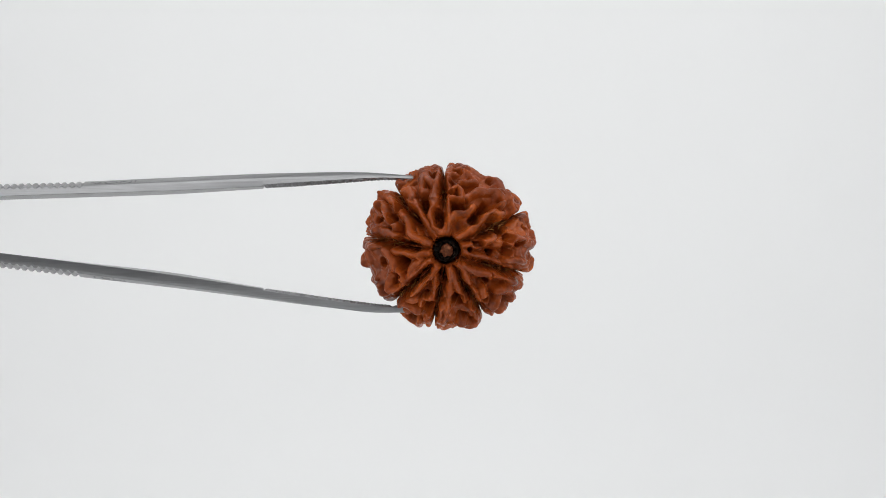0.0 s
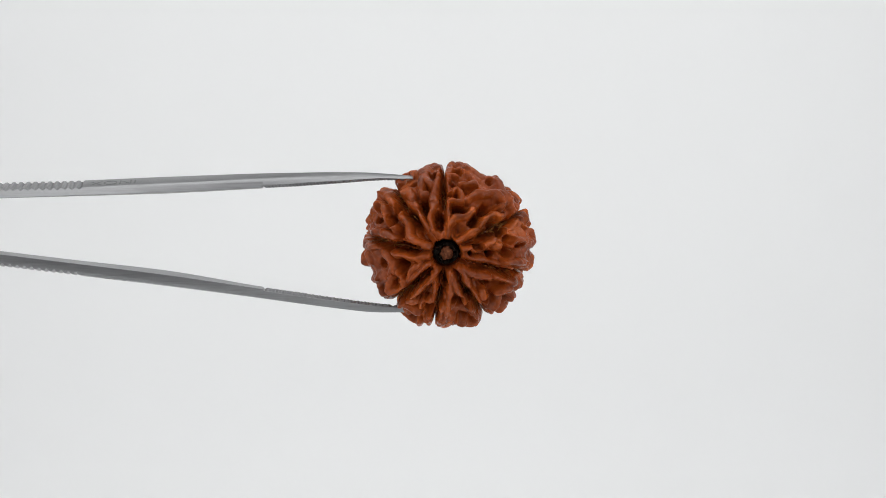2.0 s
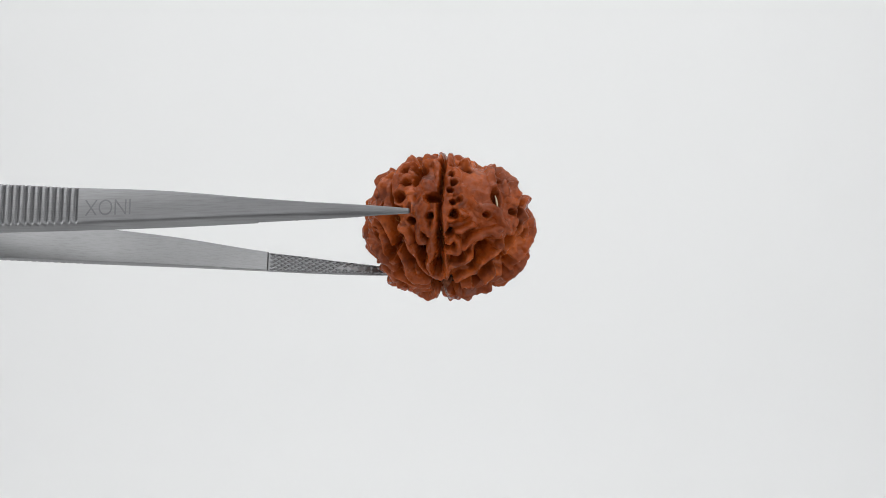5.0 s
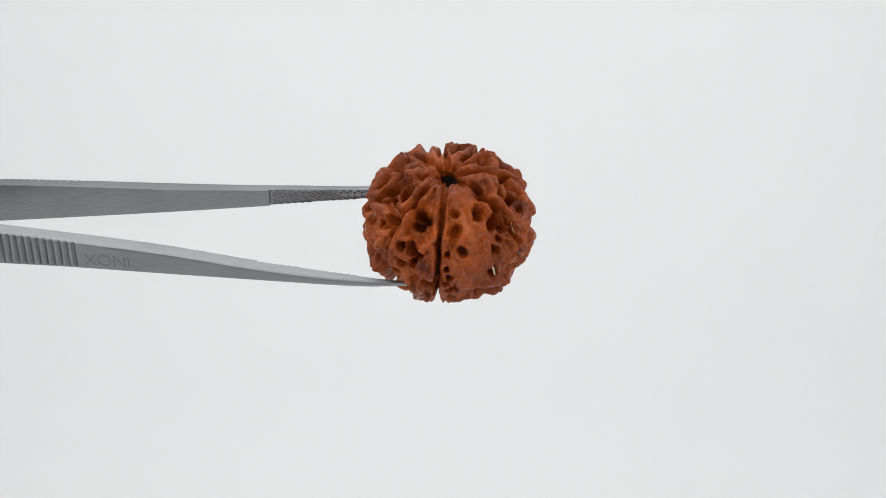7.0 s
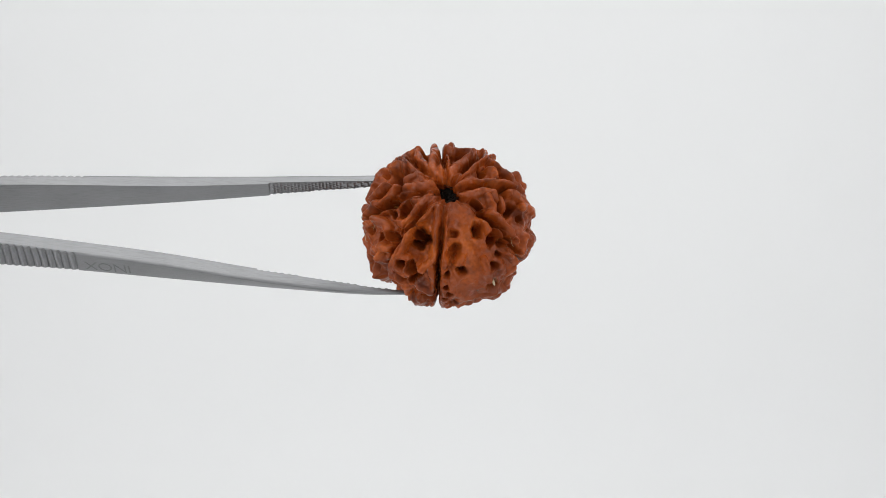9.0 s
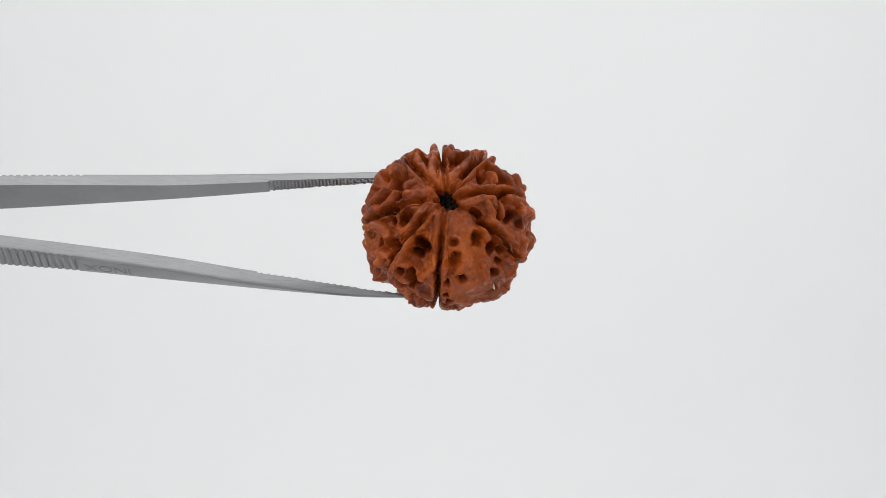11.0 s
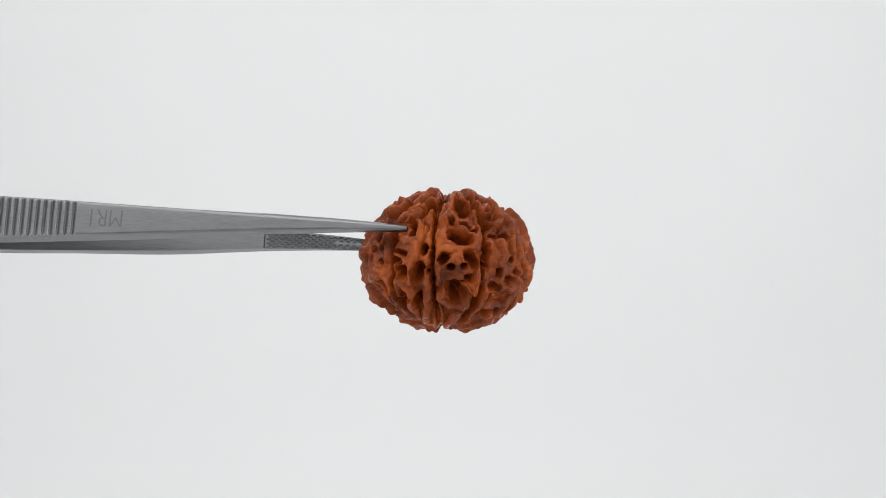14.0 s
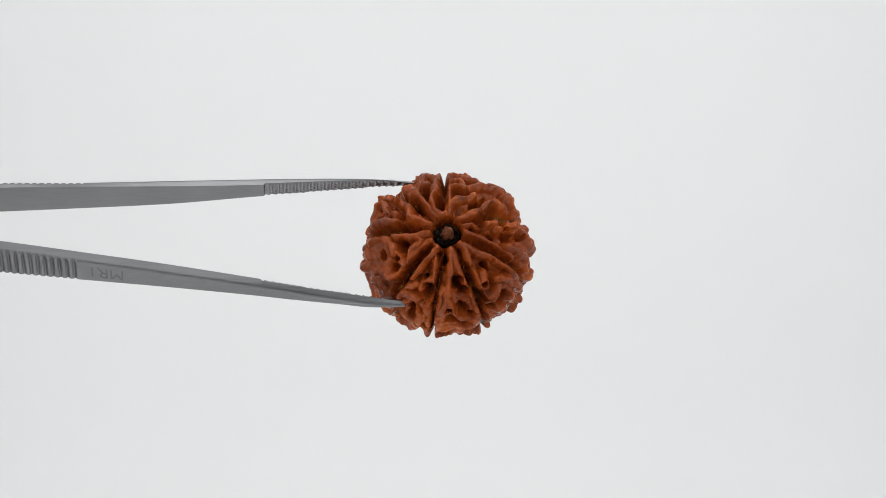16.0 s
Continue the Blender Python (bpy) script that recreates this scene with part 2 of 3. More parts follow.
RIDGES_G = [(310, 79, 312, 74, 306, 68, 304, 63), (316, 75, 323, 66, 330, 56), (300, 57, 302, 52, 301, 45), (311, 52, 306, 41), (334, 51, 333, 40, 332, 25), (318, 40, 326, 34, 332, 5), (308, 13, 314, 4, 312, -4), (324, -25, 332, -18), (306, -42, 318, -40, 331, -36, 336, -22), (318, -52, 326, -51), (302, -30, 301, -44, 300, -55, 302, -66, 288, -79), (320, -82, 326, -72, 335, -61, 334, -46, 336, -34)]
HOLLOWS_G = [(319, 56, 320, 50, 0.5), (307, 44, 307, 43, 0.4), (300, 36, 302, 28, 0.4), (313, 22, 315, 22, 1.0), (298, 10, 298, -9, 0.5), (322, -18, 323, -18, 0.95), (306, -36, 308, -36, 0.5), (314, -48, 314, -47, 0.6), (310, -58, 314, -58, 0.6)]
RIDGES_H = [(23, 81, 10, 70, 14, 60, 16, 56), (13, 83, 351, 74, 346, 62, 344, 50, 342, 36), (9, 55, 2, 49, 356, 44), (6, 44, 10, 38, 7, 31), (349, 48, 350, 26, 343, 14), (10, 2, 2, 4, 6, 26), (342, -2, 349, -7, 351, -21, 346, -32, 344, -44), (346, -44, 344, -38, 342, -22, 347, -17, 355, -30), (28, -44, 26, -30), (18, -56, 19, -48, 20, -39, 24, -32), (355, -50, 7, -49), (357, -62, 8, -58, 17, -55), (19, -81, 8, -74, 348, -66, 346, -58, 356, -56)]
RIDGES_H_MID = [(30, -76, 24, -64)]
HOLLOWS_H = [(2, 74, 2, 74, 0.3), (14, 70, 12, 67, 0.5), (359, 60, 358, 58, 0.5), (3, 50, 358, 46, 0.7), (12, 42, 10, 44, 0.6), (4, 33, 4, 32, 0.45), (4, -40, 356, -38, 0.7), (23, -72, 20, -65, 0.5)]
HOLLOWS = HOLLOWS_BROAD + HOLLOWS_BROAD_MID + HOLLOWS_B + HOLLOWS_C + HOLLOWS_D + HOLLOWS_E + HOLLOWS_F + HOLLOWS_G + HOLLOWS_H
RIDGES = RIDGES_BROAD + RIDGES_BROAD_MID + RIDGES_B + RIDGES_B_MID + RIDGES_C + RIDGES_D + RIDGES_D_MID + RIDGES_E + RIDGES_E_MID + RIDGES_F + RIDGES_F_MID + RIDGES_G + RIDGES_H + RIDGES_H_MID

# The bead's own space: x along the tweezers, z out of its open hole, in millimetres.
BEAD_X, BEAD_Y, BEAD_Z = Vector((0.9995, -0.0312, -0.0019)), Vector((0.0, -0.0613, 0.9981)), Vector((-0.0312, -0.9976, -0.0613))
BEAD_AT = Vector((0.72, 3.1, -0.75))
RADII = np.array([11.9, 11.4, 9.35])


def seam_distance(phi, lat, p):
    """Millimetres to the nearest seam, and its number."""
    wob = 1.2 * perlin(p * 0.22, 3) + 1.5 * perlin(p * 0.55, 4) + 1.0 * perlin(p * 1.0, 23)
    best, which = np.full(phi.shape, 1e9), np.zeros(phi.shape, int)
    for k, s in enumerate(SEAMS):
        d = np.abs((phi + wob - s + 180) % 360 - 180)
        arc = np.radians(d) * 11.3 * np.cos(np.radians(lat))
        arc = np.where(d > 90, 99, arc)
        which = np.where(arc < best, k, which)
        best = np.minimum(best, arc)
    return best, which


def body(s):
    """The smooth body: an oblate form with slightly full shoulders."""
    rho = np.hypot(s[..., 0], s[..., 1])
    full = np.where(s[..., 2] > 0, 2.4, 2.15)
    k = (rho ** full + np.abs(s[..., 2]) ** full) ** (-1 / full)
    return s * k[..., None] * RADII


def direction(phi, lat):
    a, b = np.radians(phi), np.radians(lat)
    return np.stack([np.cos(a) * np.cos(b), np.sin(a) * np.cos(b), np.sin(b)], -1)


# Swellings of the lobes: degrees round the axis and towards the open hole, reach in degrees, height in millimetres.
KNOBS = [(140, 12, 6, 1.0), (140, -14, 6, 0.7), (303, 6, 6, 0.5), (318, -30, 8, 0.7), (352, -8, 8, 0.3), (226, -36, 7, 0.45), (215, 36, 8, 0.45), (185, 5, 7, 0.3)]
PLATE, VALLEY, CREST = -0.65, -1.85, 0.35    # millimetres over the smooth body: round the girth, between the ridges of the caps, on ridges


def chain_points(chain):
    """Places along a ridge: a smooth curve through its turns, on the body."""
    turns = [direction(float(chain[i]), float(chain[i + 1])) for i in range(0, len(chain), 2)]
    pts = []
    for i in range(len(turns) - 1):
        p0, p1, p2, p3 = turns[max(i - 1, 0)], turns[i], turns[i + 1], turns[min(i + 2, len(turns) - 1)]
        for t in (0.0, 0.5):
            v = p1 + 0.5 * t * (p2 - p0 + t * (2 * p0 - 5 * p1 + 4 * p2 - p3 + t * (3 * p1 - p0 - 3 * p2 + p3)))
            pts.append(v / np.linalg.norm(v))
    return body(np.array(pts + [turns[-1]]))


def marks():
    """The shell's hollows and ridges, then small ones wherever there is room. Centre, half length, radius, depth or height."""
    rng = np.random.RandomState(21)
    dug, raised = [], []
    for phi0, lat0, phi1, lat1, r in HOLLOWS:
        c, e = body(direction(float(phi0), float(lat0))), body(direction(float(phi1), float(lat1)))
        dug.append((0.5 * (c + e), 0.45 * (e - c), r, min(1.3 + 1.5 * r, 2.35)))
    for chain in RIDGES:
        pts, r, high = chain_points(chain), rng.uniform(0.52, 0.70), rng.uniform(0.88, 1.1)
        raised += [(0.5 * (c + e), 0.5 * (e - c), r, high) for c, e in zip(pts, pts[1:])]
    known = dug + raised
    centres, halves = np.array([k[0] for k in known]), np.array([k[1] for k in known])
    for _ in range(2600):
        z = rng.uniform(-0.92, 0.9)
        phi0, lat0 = rng.uniform(0, 360), math.degrees(math.asin(z))
        c = body(direction(phi0, lat0))
        d = float(seam_distance(np.array([phi0]), np.array([lat0]), c[None])[0][0])
        if d < 0.8 or (45 < phi0 < 84 and -68 < lat0 < 8):
            continue
        t = np.clip(((c - centres) * halves).sum(-1) / ((halves ** 2).sum(-1) + 1e-9), -1, 1)
        if np.linalg.norm(c - centres - t[:, None] * halves, axis=-1).min() < 1.3 + 0.3 * rng.rand():
            continue
        up = np.array([-c[0] * c[2], -c[1] * c[2], c[0] ** 2 + c[1] ** 2])
        up /= np.linalg.norm(up)
        side = np.cross(up, c / np.linalg.norm(c))
        turn = rng.choice((rng.uniform(-0.5, 0.5), rng.uniform(0.9, 2.2)))
        e = (up * math.cos(turn) + side * math.sin(turn)) * rng.uniform(0.5, 1.2)
        if rng.rand() < (0.25 if abs(lat0) < 28 else 0.8):
            raised.append((c, e, rng.uniform(0.5, 0.65), rng.uniform(0.75, 1.05)))
        else:
            dug.append((c, 0.4 * e, rng.uniform(0.4, 0.62), rng.uniform(1.3, 1.9)))
        centres, halves = np.vstack([centres, c]), np.vstack([halves, e])
    return dug, raised


def capsule_distance(q, p, c, e, r, reach):
    """The grid rows near a mark, and their distance from it in radii."""
    rows = np.nonzero(np.abs(p[:, 0, 2] - c[2]) < reach * r + np.linalg.norm(e) + 0.7)[0]
    sl = slice(rows[0], rows[-1] + 1)
    v = q[sl] - c
    t = np.clip((v @ e) / (float(e @ e) + 1e-9), -1, 1)
    return sl, np.linalg.norm(v - t[..., None] * e, axis=-1) / r


def relief(phi, lat, p):
    """Height over the smooth body, in millimetres: a net of rounded ridges over valleys, hollows, seams with lips, and both holes."""
    d, which = seam_distance(phi, lat, p)
    rim = np.hypot(p[..., 0], p[..., 1])
    warp = np.stack([perlin(p * 0.6, k) for k in (11, 12, 13)], -1) + 0.5 * np.stack([perlin(p * 1.3, k) for k in (16, 17, 18)], -1)
    calm = smooth(40, 52, phi) * (1 - smooth(80, 90, phi)) * smooth(60, 40, np.abs(lat + 30))   # the smooth broad lobe
    lumps = 0.65 * perlin(p * 0.30, 7) + 0.75 * perlin(p * 0.58, 8) + 0.3 * perlin(p * 1.1, 19)
    # the deepest hollow and the highest ridge count, so that neighbours stay apart
    dig, net, lip = np.zeros_like(d), np.zeros_like(d), np.zeros_like(d)
    q = p + 0.35 * warp
    ragged_q = q + 0.55 * np.stack([perlin(p * 1.05, k) for k in (31, 32, 33)], -1)
    dug, raised = marks()
    for c, e, r, depth in dug:
        sl, near = capsule_distance(ragged_q if r > 0.8 else q, p, c, e, r, 3.0)
        edge = 0.15 if r > 0.8 else 0.4
        dig[sl] = np.maximum(dig[sl], depth * (1 - smooth(edge, 1.25, near)))
        lip[sl] = np.maximum(lip[sl], np.exp(-((near - 1.5) / 0.45) ** 2))
    for c, e, r, height in raised:
        sl, near = capsule_distance(q, p, c, e, r, 3.2)
        net[sl] = np.maximum(net[sl], height * (0.5 * np.sqrt(np.clip(1 - (near / 1.15) ** 2, 0, 1)) + 0.5 * np.exp(-(near / 1.75) ** 2)))
    caps = smooth(14, 44, np.abs(lat))
    low = PLATE + (VALLEY - PLATE) * caps * (1 - 0.8 * smooth(48, 66, -lat)) + 0.3 * calm
    edge = np.exp(-((d - 1.0 - 0.5 * perlin(p * 0.5, 5)) / 0.5) ** 2) * np.clip(0.6 + 1.3 * perlin(p * 0.5, 6), 0, 1) * 0.6
    net = np.maximum(net, edge)
    h = low + (CREST - low) * net + 0.8 * lumps * (1 - 0.4 * calm) + 0.16 * lip - dig * smooth(0.08, 0.35, d) * (1 - 0.5 * calm)
    h = h - 0.35 * net * smooth(62, 78, -lat)
    # lobes that stand out further
    s = direction(phi, lat)
    for phi0, lat0, reach, high in KNOBS:
        h = h + high * np.exp(-((1 - s @ direction(float(phi0), float(lat0))) / (1 - math.cos(radians(reach)))))
    # lobes fall away to the seams, less so at the two tight ones
    tight = np.isin(which, (1, 5))
    wide = np.where(tight, 0.25, 1.0)
    fall = 0.12 + 0.35 * wide * smooth(-22, 12, lat) * smooth(62, 36, lat)
    h = h - fall * np.exp(-(d / 1.0) ** 1.6) * np.where(lat > 0, smooth(78, 58, lat), smooth(68, 48, -lat))
    # seams
    open_a = smooth(15, 70, lat)
    width = 0.24 + 0.12 * perlin(p * 0.45, 9) + 0.26 * wide * smooth(8, 40, lat) * smooth(86, 62, lat) + 0.15 * smooth(35, 55, -lat)
    depth = 2.0 + 1.4 * perlin(p * 0.4, 10) + 1.0 * open_a
    h = h - depth * np.exp(-(d / width) ** 2.2) * np.where(lat > 0, (0.2 + 0.8 * smooth(70, 48, lat)) * np.where(tight, 0.8, 1.0), 0.45 + 0.55 * smooth(76, 56, -lat))
    h = np.clip(h, -5.2, 1.3)
    # the open hole and the closed, ragged end
    ragged = 0.25 * perlin(p * 1.1, 14)
    h = h - 5.5 * (1 - smooth(1.9, 2.3, rim + 1.6 * ragged)) * (lat > 0)
    oval = np.hypot((p[..., 0] + p[..., 1]) * 0.5, (p[..., 0] - p[..., 1]) * 0.88)
    h = h - 5.5 * (1 - smooth(1.25, 1.65, oval + 3.0 * ragged + 0.4 * np.minimum(d, 0.6) / 0.6)) * (lat < 0)
    # slight collar at both ends
    h = h + 0.35 * smooth(50, 72, lat) + 0.4 * smooth(55, 75, -lat)
    return h + 0.06 * perlin(p * 2.2, 15)


def make_bead():
    nphi, nlat = 900, 500
    lat = np.linspace(-89.8, 89.8, nlat)[:, None] * np.ones((1, nphi))
    phi = (np.arange(nphi) * 360.0 / nphi)[None, :] * np.ones((nlat, 1))
    a, b = np.radians(phi), np.radians(lat)
    s = np.stack([np.cos(a) * np.cos(b), np.sin(a) * np.cos(b), np.sin(b)], -1)
    normal = s / RADII
    normal /= np.linalg.norm(normal, axis=-1, keepdims=True)
    base = body(s)
    p = base + normal * relief(phi, lat, base)[..., None]
    # into the tweezers' space
    basis = np.array([BEAD_X, BEAD_Y, BEAD_Z])
    w = p @ basis + np.array(BEAD_AT)
    # the tips have pressed shallow seats into the shell
    for sign, x_tip, level, z_mid in ((1, -4.2, 8.72, -0.15), (-1, -5.15, 9.30, 0.3)):
        seat = (np.abs(w[..., 1] - z_mid) < 0.85) & (w[..., 0] < x_tip + 0.2) & (sign * w[..., 2] > 5)
        inner = level - 0.05 * (x_tip - w[..., 0]) * (1 if sign > 0 else 2.4)
        w[..., 2] = np.where(seat, sign * np.minimum(sign * w[..., 2], inner), w[..., 2])
    verts = (w.reshape(-1, 3) / 1000.0).astype(np.float32)
    verts = np.concatenate([verts, [verts[:nphi].mean(0)], [verts[-nphi:].mean(0)]]).astype(np.float32)
    r, c = np.meshgrid(np.arange(nlat - 1), np.arange(nphi), indexing="ij")
    c2 = (c + 1) % nphi
    quads = np.stack([r * nphi + c, r * nphi + c2, (r + 1) * nphi + c2, (r + 1) * nphi + c], -1).reshape(-1, 4)
    k = np.arange(nphi)
    south = np.stack([np.full(nphi, nlat * nphi), (k + 1) % nphi, k], -1)
    top = (nlat - 1) * nphi
    north = np.stack([np.full(nphi, nlat * nphi + 1), top + k, top + (k + 1) % nphi], -1)
    loops = np.concatenate([quads.ravel(), south.ravel(), north.ravel()]).astype(np.int32)
    starts = np.concatenate([np.arange(len(quads)) * 4, len(quads) * 4 + np.arange(2 * nphi) * 3]).astype(np.int32)
    me = bpy.data.meshes.new("shell")
    me.vertices.add(len(verts))
    me.vertices.foreach_set("co", verts.ravel())
    me.loops.add(len(loops))
    me.loops.foreach_set("vertex_index", loops)
    me.polygons.add(len(starts))
    me.polygons.foreach_set("loop_start", starts)
    me.update(calc_edges=True)
    me.validate()
    me.polygons.foreach_set("use_smooth", np.ones(len(me.polygons), bool))
    me.materials.append(NUT)
    bead = tagged(new("seed_bead"), "reddish-brown ridged eight-lobed dried seed bead gripped by steel tweezers", "bead")
    shell = new("shell", me)
    shell.parent = bead
    return bead


def bead_point(phi, lat, lift):
    """A place over the bead's smooth body, in metres, in the tweezers' space."""
    a, b = radians(phi), radians(lat)
    s = Vector((math.cos(a) * math.cos(b), math.sin(a) * math.cos(b), math.sin(b)))
    n = Vector([c / r for c, r in zip(s, RADII)]).normalized()
    v = Vector([c * r for c, r in zip(s, RADII)]) + n * lift
    return (BEAD_X * v.x + BEAD_Y * v.y + BEAD_Z * v.z + BEAD_AT) / 1000


def strand(bm, points, radius):
    """A thin three-sided thread along points, thinner at its ends."""
    rings = []
    for i, pt in enumerate(points):
        along = (points[min(i + 1, len(points) - 1)] - points[max(i - 1, 0)]).normalized()
        side = along.orthogonal().normalized()
        up = along.cross(side)
        r = radius * (0.45 + 0.55 * math.sin(math.pi * i / (len(points) - 1)))
        rings.append([bm.verts.new(pt + (side * math.cos(k * 2.094) + up * math.sin(k * 2.094)) * r) for k in range(3)])
    for a, b in zip(rings, rings[1:]):
        for k in range(3):
            bm.faces.new((a[k], a[(k + 1) % 3], b[(k + 1) % 3], b[k]))


def blob(radius, squash, seed, detail=3):
    bm = bmesh.new()
    bmesh.ops.create_icosphere(bm, subdivisions=detail, radius=1.0)
    for v in bm.verts:
        n = v.co.normalized()
        v.co = Vector([c * q for c, q in zip(n, squash)]) * radius * (1 + 0.28 * noise.noise(n * 2.1 + Vector((seed, 0, 0))) + 0.12 * noise.noise(n * 5 + Vector((0, seed, 0))))
    for f in bm.faces:
        f.smooth = True
    return bm


bead = make_bead()

stub = part("stalk_stub", blob(0.00092, (1, 1.9, 1), 3.1, 4), PITH, bead, "dry brown fibrous stalk stub in the open hole")
stub.matrix_local = Matrix.Translation(bead_point(0, 90, -1.5))

# dark fibres in the closed end; their near-black also paints the hole's shade
plug_rng = random.Random(12)
bm = bmesh.new()
for _ in range(150):
    ph, run = plug_rng.uniform(0, 360), plug_rng.uniform(1.0, 5.0)
    lat0, lift = -90 + plug_rng.uniform(0.0, 7.0), plug_rng.uniform(-3.6, -1.5)
    strand(bm, [bead_point(ph + i * plug_rng.uniform(-9, 22), lat0 + run * 0.3 * i, lift + 0.25 * i * plug_rng.random()) for i in range(5)], plug_rng.uniform(0.00007, 0.00018))
plug = part("pith_plug", bm, HOLE_DARK, bead, "ragged dark pith in the closed end, blackened further as the hole's shade")
plug["kind"] = "stuff"

# near-black strands round the open hole's wall paint its inner shade
bm = bmesh.new()
for _ in range(170):
    ph, lat0, lift = plug_rng.uniform(0, 360), 90 - plug_rng.uniform(5.0, 8.5), plug_rng.uniform(-4.0, -1.0)
    strand(bm, [bead_point(ph + i * plug_rng.uniform(2, 14), lat0, lift + plug_rng.uniform(-0.3, 0.3)) for i in range(6)], plug_rng.uniform(0.0001, 0.0003))
lining = part("shade_lining", bm, HOLE_DARK, bead, "lining of the open hole, coloured near black as its shade")
lining["kind"] = "stuff"

fibre_rng = random.Random(5)
bm = bmesh.new()
for seam in SEAMS:
    for _ in range(34):
        lat0 = fibre_rng.choice((fibre_rng.triangular(12, 64, 42), fibre_rng.triangular(12, 64, 42), fibre_rng.triangular(12, 64, 42), fibre_rng.uniform(-60, 15)))
        lift = fibre_rng.uniform(-2.3, -1.1)
        ph = seam + fibre_rng.uniform(-3.0, 3.0)
        step, drift = fibre_rng.uniform(-2.2, 2.2), fibre_rng.uniform(-1.4, 1.4)
        pts = []
        for i in range(5):
            pts.append(bead_point(ph, lat0 + i * step, lift + fibre_rng.uniform(-0.2, 0.2)))
            ph += drift + fibre_rng.uniform(-0.8, 0.8)
        strand(bm, pts, fibre_rng.uniform(0.00003, 0.00007))
fibres = part("fibres", bm, FIBRE, bead, "ochre dry plant fibres in the seams")
fibres["kind"] = "stuff"

chip = part("husk_chip", blob(0.0009, (0.16, 0.35, 1.15), 4.9), HUSK, bead, "pale cream chip of dry husk")
chip.matrix_local = Matrix.Translation(bead_point(51, 2, -0.7)) @ Matrix.Rotation(radians(90), 4, "X") @ Matrix.Rotation(radians(12), 4, "Y")

# pale dry threads stuck to the shell of two lobes
thread_rng = random.Random(9)
bm = bmesh.new()
for phi0, lat0, phi1, lat1 in ((158, -22, 162, -38), (150, -12, 139, -24), (168, -8, 158, -6), (22, -34, 27, -22)):
    bow = thread_rng.uniform(-5, 5)
    strand(bm, [bead_point(phi0 + (phi1 - phi0) * k / 6 + bow * math.sin(math.pi * k / 6), lat0 + (lat1 - lat0) * k / 6, -0.2 + 0.3 * math.sin(math.pi * k / 6)) for k in range(7)], 0.00003)
threads = part("husk_threads", bm, HUSK, bead, "pale dry threads of husk")
threads["kind"] = "stuff"


# ---- the tweezers ----
# Stations along each arm, in millimetres: x, the heights of the inner face's two edges and of the outer face's, then their depths.
ARM_A = [(-122, -3.6, -3.6, -4.8, -4.9, -2.0, 6.6, -1.8, 6.5), (-112, -3.75, -3.75, -5.0, -5.1, -2.1, 6.8, -1.8, 6.6), (-98, -4.3, -4.1, -5.5, -5.89, -2.0, 6.7, -1.6, 6.5),
         (-80, -5.5, -5.2, -6.8, -7.38, -1.9, 6.1, -1.3, 6.1), (-62, -6.3, -5.9, -7.58, -8.18, -1.75, 5.1, -1.0, 5.3), (-52, -6.65, -6.2, -7.8, -8.48, -1.7, 4.35, -0.9, 4.5),
         (-38.5, -7.07, -6.65, -8.35, -9.08, -1.55, 3.2, -0.9, 3.5), (-26.5, -7.63, -7.35, -8.85, -9.6, -1.3, 1.85, -0.82, 2.0), (-20, -8.05, -7.7, -9.05, -9.78, -1.2, 1.3, -0.8, 1.3),
         (-14.5, -8.4, -8.1, -9.15, -9.88, -1.12, 0.95, -0.8, 0.8), (-10, -8.65, -8.45, -9.2, -9.78, -0.95, 0.65, -0.7, 0.5), (-4.2, -8.75, -8.75, -9.05, -9.29, -0.5, 0.25, -0.42, 0.15)]
ARM_B = [(-122, -3.5, -3.5, -2.3, -2.2, -2.0, 6.6, -1.8, 6.5), (-112, -3.65, -3.65, -2.4, -2.2, -2.1, 6.8, -1.8, 6.6), (-98, -2.3, -2.3, -0.9, -0.5, -1.8, 6.7, -1.5, 6.4),
         (-80, -0.4, -0.4, 1.1, 1.6, -1.5, 6.4, -1.2, 6.0), (-62, 1.65, 1.75, 3.15, 3.89, -1.2, 5.45, -0.98, 4.95), (-52, 2.9, 2.9, 4.4, 5.03, -1.06, 4.65, -0.88, 4.2),
         (-38.5, 4.65, 4.4, 6.1, 6.58, -0.86, 3.5, -0.65, 3.05), (-26.5, 6.45, 6.38, 7.75, 8.08, -0.76, 2.3, -0.4, 2.05), (-20, 7.45, 7.3, 8.75, 8.93, -0.65, 1.85, -0.25, 1.6),
         (-14.5, 8.2, 8.1, 9.5, 9.53, -0.53, 1.43, -0.1, 1.2), (-10, 8.75, 8.65, 10.0, 10.03, -0.36, 1.1, 0.0, 0.95), (-5.15, 9.35, 9.35, 10.05, 9.99, -0.1, 0.72, 0.05, 0.6)]
GROOVES = [-1.03 * k for k in range(25)]      # cross grooves of the finger grip, from its first
PAD_FROM = -25.4                                    # where the knurled jaw begins


